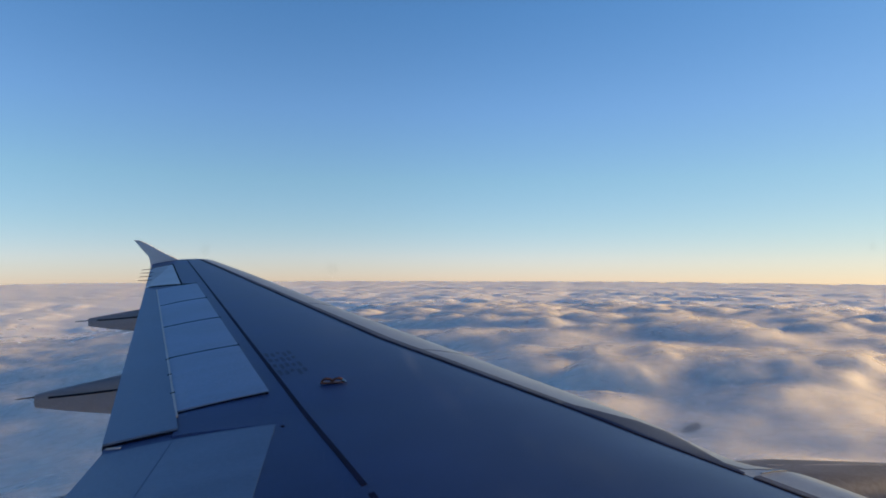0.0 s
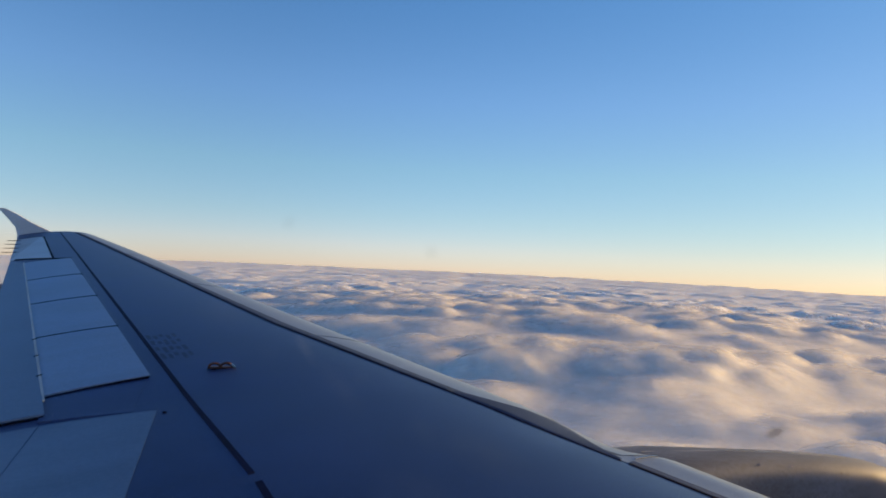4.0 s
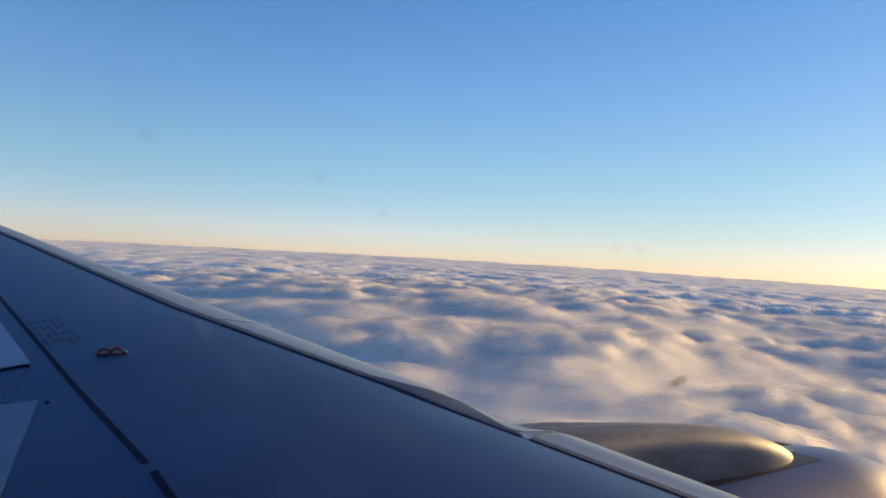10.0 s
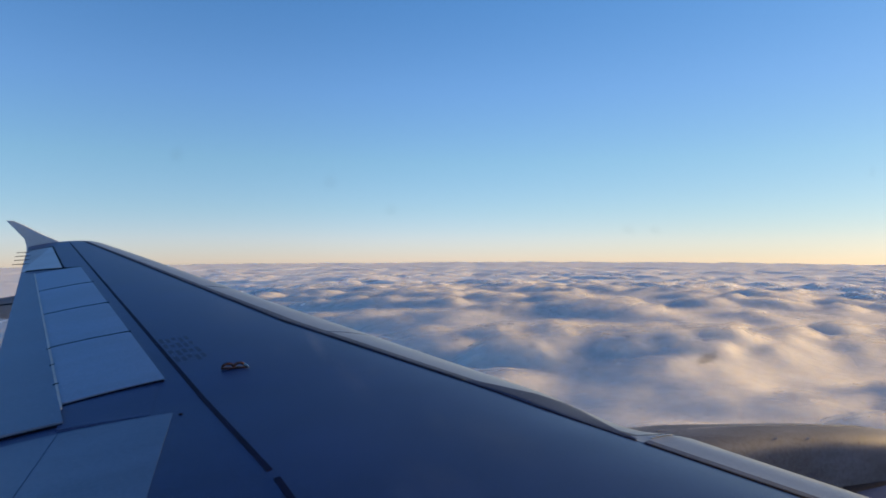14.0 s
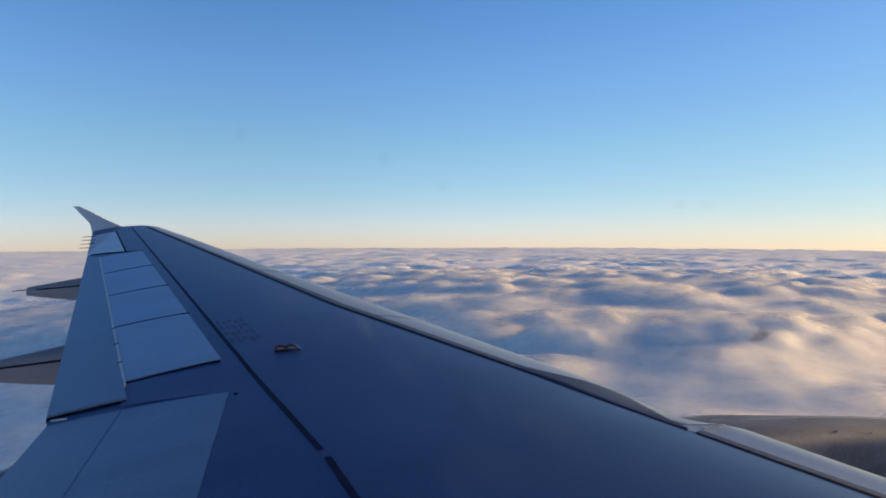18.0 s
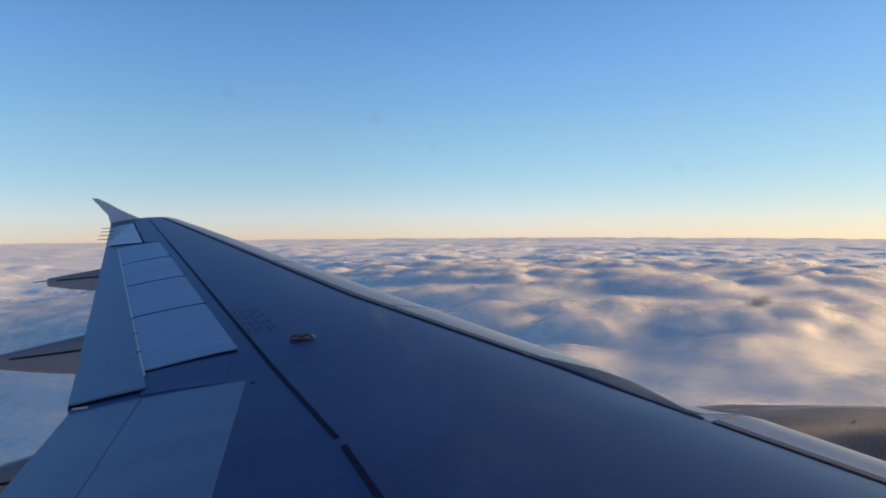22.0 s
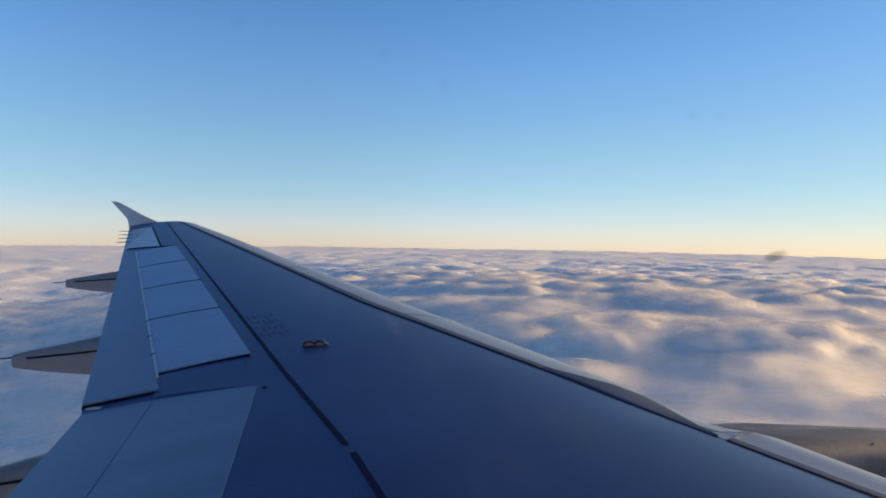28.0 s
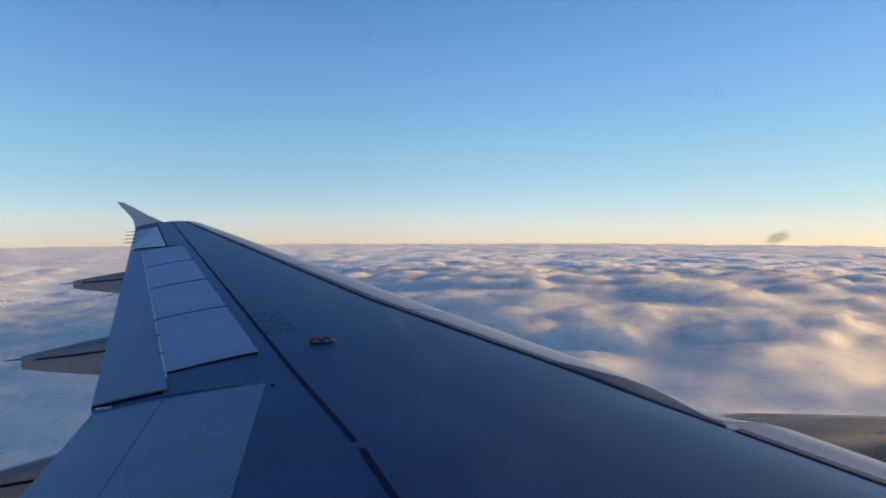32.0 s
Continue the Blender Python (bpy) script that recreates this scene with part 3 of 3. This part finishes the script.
# flap track fairings
def fairing(y, x0, x1, top0, top1, low, half):
    rings = []
    n, k = 16, 14
    for i in range(n + 1):
        s = i / n
        x = x0 + (x1 - x0) * s
        zt = top0 + (top1 - top0) * max(0, (s - 0.35) / 0.65) ** 1.1
        body = math.sin(min(1, s / 0.45) * math.pi / 2) ** 0.7 if s < 0.45 else 1 - 0.74 * ((s - 0.45) / 0.55) ** 1.5
        dep = max(0.02, low * body)
        w = max(0.012, half * body)
        ring = []
        for j in range(k):
            a = 2 * math.pi * j / k
            ca, sa = math.cos(a), math.sin(a)
            yy = w * abs(ca) ** 0.75 * (1 if ca > 0 else -1)
            zz = zt - dep / 2 + dep / 2 * abs(sa) ** 0.85 * (1 if sa > 0 else -1)
            ring.append((x, y + yy, zz))
        rings.append(ring)
    ob = loft("flap_fairing", rings, FAIR, airliner, "grey canoe-shaped flap track fairing")
    seam = []
    for i in range(9):
        s = 0.50 + 0.45 * i / 8
        x = x0 + (x1 - x0) * s
        zt = top0 + (top1 - top0) * max(0, (s - 0.35) / 0.65) ** 1.1
        body = 1 - 0.74 * max(0, (s - 0.45) / 0.55) ** 1.5
        seam.append((x, y - half * body * 0.99, zt - low * body * 0.33))
    verts, faces = [], []
    for i, p in enumerate(seam):
        verts += [(p[0], p[1] - 0.004, p[2] + 0.010), (p[0], p[1] - 0.004, p[2] - 0.010), (p[0], p[1] + 0.03, p[2] - 0.010), (p[0], p[1] + 0.03, p[2] + 0.010)]
    for i in range(8):
        q = i * 4
        for e in range(4):
            faces.append((q + e, q + (e + 1) % 4, q + 4 + (e + 1) % 4, q + 4 + e))
    part("seam", verts, faces, SEAL, ob, "dark seam")
    rod("drain_mast", (x1 + 0.04, y, top1 - 0.03), (x1 - 0.20, y, top1 - 0.055), 0.010, 0.004, SEAL, ob, "thin dark rod at the fairing's tail")
    return ob


fairing(10.35, -1.30, -3.95, -0.56, -0.86, 0.46, 0.15)
fairing(7.25, -0.40, -3.27, -1.00, -1.385, 0.54, 0.18)
fairing(4.95, 0.20, -2.75, -1.40, -1.86, 0.52, 0.20)


# rope anchor on the upper skin
def box_part(name, c, size, material, parent, label="", turn=0.0, bevel=0.003):
    bm = bmesh.new()
    bmesh.ops.create_cube(bm, size=1.0)
    bmesh.ops.scale(bm, vec=size, verts=bm.verts)
    bmesh.ops.bevel(bm, geom=bm.edges[:], offset=bevel, segments=2, affect="EDGES")
    bmesh.ops.rotate(bm, cent=(0, 0, 0), matrix=Matrix.Rotation(turn, 3, "Z"), verts=bm.verts)
    bmesh.ops.translate(bm, vec=c, verts=bm.verts)
    me = bpy.data.meshes.new(name)
    bm.to_mesh(me)
    bm.free()
    me.materials.append(material)
    ob = new(name, me)
    ob.parent = parent
    if label:
        tagged(ob, label)
    return ob


def arch(name, c, span, rise, r, turn, material, parent, label="", k=8, n=12):
    rings = []
    ct, st = math.cos(turn), math.sin(turn)
    for i in range(n + 1):
        a = math.pi * i / n
        px, pz = -span / 2 * math.cos(a), rise * math.sin(a)
        dx, dz = math.sin(a) * span / 2, rise * math.cos(a)
        m = math.hypot(dx, dz)
        nx, nz = -dz / m, dx / m
        ring = []
        for j in range(k):
            b = 2 * math.pi * j / k
            o, w = r * math.cos(b), r * math.sin(b)
            lx, ly, lz = px + nx * o, w, pz + nz * o
            ring.append((c[0] + lx * ct - ly * st, c[1] + lx * st + ly * ct, c[2] + lz))
        rings.append(ring)
    return loft(name, rings, material, parent, label)


hx, hy = -0.16, 5.49
hz = z_top(hx, hy)
box_part("anchor_plate", (hx, hy, hz + 0.006), (0.20, 0.07, 0.010), RUST, wing, "red-brown anchor plate", 0.05)
arch("anchor_loop", (hx - 0.045, hy, hz + 0.012), 0.086, 0.026, 0.0105, 0.05, RUST, wing, "rusty rope loop")
arch("anchor_loop", (hx + 0.045, hy, hz + 0.012), 0.086, 0.029, 0.0105, 0.05, RUST, wing, "worn metal rope loop")
rod("anchor_pin", (hx + 0.080, hy - 0.02, hz + 0.032), (hx + 0.116, hy - 0.03, hz + 0.012), 0.013, 0.010, METAL, wing, "bright worn pin")

# faded stencilling beside the spar seal, past reading
for i in range(5):
    x = -0.865 + 0.055 * i
    for j in range(4):
        y0 = 6.62 - 0.20 * j - 0.03 * (i % 2)
        y1 = y0 - 0.15 + 0.03 * ((i + j) % 3)
        strip("stencil", [(x - 0.335 * (y0 - 6.62), y0), (x - 0.335 * (y1 - 6.62), y1)], (0.034, 0.034), 0.0008, 0.0005, MARK, wing, "faded dark stencil bar", 2)

# small fasteners near the spoilers
for x, y in ((-0.485, 4.72),):
    rod("fastener", (x, y, z_top(x, y) + 0.001), (x, y, z_top(x, y) + 0.008), 0.016, 0.012, SEAL, wing, "small dark fastener", 10)


# ---- engine and pylon ----
ENG_Y, ENG_Z = 3.85, -2.72


def cowl_radius(x):
    if x < 5.8:
        return 1.0 - 0.055 * max(0, (4.2 - x)) ** 1.5
    return 1.0 - 0.10 * (x - 5.8) ** 2.0


def cowl_axis(x):
    return ENG_Z - 0.125 * max(0.0, x - 5.8) ** 1.5


def build_engine():
    rings = []
    xs = [2.3 + 0.2 * i for i in range(26)] + [7.5, 7.62, 7.70, 7.74]
    for x in xs:
        r = cowl_radius(x)
        if x > 7.4:
            r -= 0.9 * (x - 7.4) ** 2
        rings.append([(x, ENG_Y + r * math.cos(2 * math.pi * i / 64), cowl_axis(x) + r * math.sin(2 * math.pi * i / 64)) for i in range(64)])
    inner = []
    for x, r in ((7.72, 0.52), (7.6, 0.48), (7.2, 0.48), (6.4, 0.52)):
        inner.append([(x, ENG_Y + r * math.cos(2 * math.pi * i / 64), cowl_axis(x) + r * math.sin(2 * math.pi * i / 64)) for i in range(64)])
    return loft("engine_nacelle", rings + inner, COWL, airliner, "rounded white engine nacelle, coloured blue for the sky's reflection")


nacelle = build_engine()


def build_pylon():
    # ridge heights along x
    ridge = [(2.2, -1.32), (2.83, -1.30), (3.43, -1.325), (4.0, -1.365), (4.55, -1.42), (4.83, -1.475), (5.05, -1.545), (5.22, -1.61), (5.34, -1.67), (5.42, -1.75)]
    half = [0.36, 0.32, 0.235, 0.23, 0.23, 0.215, 0.19, 0.15, 0.10, 0.03]
    rings = []
    for (x, z), w in zip(ridge, half):
        ring = []
        for i in range(24):
            a = math.pi * i / 23
            ca, sa = math.cos(a), math.sin(a)
            ring.append((x, ENG_Y + w * abs(ca) ** 0.7 * (1 if ca > 0 else -1), z - 0.15 + 0.15 * abs(sa) ** 0.85))
        ring.append((x - 0.02, ENG_Y - w * 1.05, -1.95))
        ring.append((x - 0.02, ENG_Y + w * 1.05, -1.95))
        rings.append(ring)
    return loft("engine_pylon", rings, PYLON, airliner, "grey pylon fairing with a sunlit rounded nose")


pylon = build_pylon()


def cowl_patch(name, pts, dz, material, label):
    """A thin plate on the cowl over (x, y) plan points."""
    def at(x, y, up):
        r = cowl_radius(x) + up
        return (x, y, ENG_Z + math.sqrt(max(0.01, r * r - (y - ENG_Y) ** 2)))
    a, b, c, d = (Vector(p) for p in pts)
    verts, faces, n = [], [], 8
    for layer in (dz, -0.01):
        for j in range(n + 1):
            for i in range(n + 1):
                p = a.lerp(b, i / n).lerp(d.lerp(c, i / n), j / n)
                verts.append(at(p.x, p.y, layer))
    w, k = n + 1, (n + 1) ** 2
    for j in range(n):
        for i in range(n):
            q = j * w + i
            faces.append((q, q + 1, q + w + 1, q + w))
    for i in range(n):
        faces += [(i, k + i, k + i + 1, i + 1), (n * w + i, n * w + i + 1, k + n * w + i + 1, k + n * w + i)]
        faces += [(i * w, (i + 1) * w, k + (i + 1) * w, k + i * w), (i * w + n, k + i * w + n, k + (i + 1) * w + n, (i + 1) * w + n)]
    return part(name, verts, faces, material, nacelle, label, True, 40)


cowl_patch("pylon_skirt", ((3.6, 3.50), (5.62, 3.68), (5.50, 3.86), (3.6, 3.66)), 0.004, SKIRT, "grey sealing skirt beside the pylon")
cowl_patch("pylon_skirt", ((3.6, 4.04), (5.50, 3.86), (5.62, 4.02), (3.6, 4.20)), 0.012, FAIR, "grey sealing skirt beside the pylon")
# fasteners and seams of the pylon's flank
def flank(x, z):
    """Where the inboard side of the pylon stands at x and z."""
    ridge = -1.3 - 0.075 * max(0, x - 3.2) ** 1.3
    sa = max(0.0, min(1.0, (z - ridge + 0.15) / 0.15)) ** (1 / 0.85)
    return ENG_Y - 0.228 * math.sqrt(1 - sa * sa) ** 0.7


for x, z, pale in ((3.54, -1.365, 1), (3.82, -1.39, 1), (3.71, -1.415, 0), (3.93, -1.435, 0), (4.10, -1.44, 0), (4.26, -1.455, 0)):
    y = flank(x, z)
    rod("rivet", (x, y + 0.02, z), (x, y + 0.001, z), 0.0035, 0.0035, PALE if pale else SEAL, pylon, "small pale fastener" if pale else "small dark fastener", 8)
# pale rods along the crown stand for its sunlit edge highlight
crown = [(2.7, -1.302), (3.43, -1.325), (4.0, -1.365), (4.55, -1.42)]
for (xa, za), (xb, zb) in zip(crown, crown[1:]):
    rod("crown_highlight", (xa, ENG_Y + 0.02, za + 0.001), (xb, ENG_Y + 0.02, zb + 0.001), 0.004, 0.004, PALE, pylon, "thin pale line for the sunlit edge of the pylon's crown", 6)
rod("seam", (3.58, flank(3.58, -1.46) + 0.003, -1.46), (3.59, ENG_Y - 0.226, -1.56), 0.0035, 0.0035, SEAL, pylon, "dark panel seam", 5)
rod("seam", (5.28, ENG_Y + 0.05, -1.625), (5.48, ENG_Y + 0.05, -1.655), 0.016, 0.006, SEAL, pylon, "dark lip behind the pylon nose", 6)

# ---- fuselage side with the cabin window ----
BARREL_Y, BARREL_Z, BARREL_R = -1.88, -0.25, 1.985


def build_barrel():
    xs = [-9, -5, -2, -0.6, -0.10, 0.25, 0.8, 2, 5, 9, 13]
    mid = math.asin(0.25 / BARREL_R)
    span = 0.095
    angs = [mid - span, mid + span] + [mid + span + (2 * math.pi - 2 * span) * i / 40 for i in range(1, 40)]
    outer, verts, faces = {}, [], []
    for layer, r in ((0, BARREL_R), (1, BARREL_R - 0.05)):
        for i, x in enumerate(xs):
            for j, a in enumerate(angs):
                outer[layer, i, j] = len(verts)
                verts.append((x, BARREL_Y + r * math.cos(a), BARREL_Z + r * math.sin(a)))
    n = len(angs)
    for layer in (0, 1):
        for i in range(len(xs) - 1):
            for j in range(n):
                if i == 4 and j == 0:
                    continue
                q = (outer[layer, i, j], outer[layer, i + 1, j], outer[layer, i + 1, (j + 1) % n], outer[layer, i, (j + 1) % n])
                faces.append(q if layer == 0 else q[::-1])
    a, b, c, d = (4, 0), (5, 0), (5, 1), (4, 1)
    for p, q in ((a, b), (b, c), (c, d), (d, a)):
        faces.append((outer[0, *p], outer[0, *q], outer[1, *q], outer[1, *p]))
    for i in (0, len(xs) - 1):
        faces.append(tuple(outer[0, i, j] for j in range(n)))
    return part("fuselage", verts, faces, SKIN, airliner, "white painted fuselage side with a window opening", False)


fuselage = build_barrel()


def glass_material():
    m = bpy.data.materials.new("window glass")
    m.use_nodes = True
    b = m.node_tree.nodes["Principled BSDF"]
    b.inputs["Base Color"].default_value = (1, 1, 1, 1)
    b.inputs["Roughness"].default_value = 0.0
    b.inputs["IOR"].default_value = 1.1
    b.inputs["Transmission Weight"].default_value = 1.0
    return m


def smudge_material(most):
    m = bpy.data.materials.new("pane dirt")
    m.use_nodes = True
    n, l = m.node_tree.nodes, m.node_tree.links
    b = n["Principled BSDF"]
    b.inputs["Base Color"].default_value = (0.10, 0.10, 0.11, 1)
    b.inputs["Roughness"].default_value = 0.9
    tc = n.new("ShaderNodeTexCoord")
    gr = n.new("ShaderNodeTexGradient")
    gr.gradient_type = "SPHERICAL"
    ns = n.new("ShaderNodeTexNoise")
    ns.inputs["Scale"].default_value = 2.2
    ad = n.new("ShaderNodeVectorMath")
    ad.operation = "ADD"
    sc = n.new("ShaderNodeVectorMath")
    sc.operation = "SCALE"
    sc.inputs["Scale"].default_value = 0.5
    sb = n.new("ShaderNodeVectorMath")
    sb.operation = "SUBTRACT"
    sb.inputs[1].default_value = (0.5, 0.5, 0.5)
    l.new(tc.outputs["Object"], ns.inputs["Vector"])
    l.new(ns.outputs["Color"], sb.inputs[0])
    l.new(sb.outputs[0], sc.inputs[0])
    l.new(tc.outputs["Object"], ad.inputs[0])
    l.new(sc.outputs[0], ad.inputs[1])
    l.new(ad.outputs[0], gr.inputs[0])
    mr = n.new("ShaderNodeMapRange")
    mr.interpolation_type = "SMOOTHSTEP"
    mr.inputs[1].default_value, mr.inputs[2].default_value = 0.05, 0.75
    mr.inputs[3].default_value, mr.inputs[4].default_value = 0.0, most
    l.new(gr.outputs["Fac"], mr.inputs[0])
    l.new(mr.outputs[0], b.inputs["Alpha"])
    return m


GLASS, DIRT, FAINT = glass_material(), smudge_material(0.24), smudge_material(0.028)


def build_pane():
    verts, faces, k = [], [], 40
    for y in (0.080, 0.084):
        for i in range(k):
            a = 2 * math.pi * i / k
            ca, sa = math.cos(a), math.sin(a)
            verts.append((0.075 + 0.172 * abs(ca) ** 0.5 * (1 if ca > 0 else -1), y, 0.185 * abs(sa) ** 0.5 * (1 if sa > 0 else -1)))
    faces = [tuple(range(k)), tuple(range(k, 2 * k))[::-1]] + [(i, k + i, k + (i + 1) % k, (i + 1) % k) for i in range(k)]
    ob = part("window_pane", verts, faces, GLASS, airliner, "clear cabin window pane with specks of dirt", False)
    ob.visible_shadow = False
    return ob


pane = build_pane()


def speck(x, z, w, h, tilt):
    k = 20
    verts = [(1.0 * math.cos(2 * math.pi * i / k), 0.0, 1.0 * math.sin(2 * math.pi * i / k)) for i in range(k)]
    verts += [(v[0], 0.02, v[2]) for v in verts]
    faces = [tuple(range(k)), tuple(range(k, 2 * k))[::-1]]
    ob = part("dirt_speck", verts, faces, DIRT, pane, "blurred grey dirt speck", False)
    ob.matrix_basis = Matrix.Translation((x, 0.0788, z)) @ Matrix.Rotation(radians(tilt), 4, "Y") @ Matrix.Diagonal((w, 0.01, h, 1))
    ob.visible_shadow = False
    return ob


speck(0.0616, -0.0106, 0.0025, 0.0010, -14)

for x, z, w, h in ((0.0487, 0.0077, 0.0012, 0.0009), (0.0529, 0.0077, 0.0012, 0.0008), (0.0156, 0.0098, 0.0010, 0.0010), (0.092, 0.0169, 0.0009, 0.0013), (0.1181, -0.0186, 0.0035, 0.0045), (0.0082, 0.0131, 0.0012, 0.0012), (-0.0088, 0.0156, 0.0010, 0.0012)):
    speck(x, z, w, h, 10).active_material = FAINT
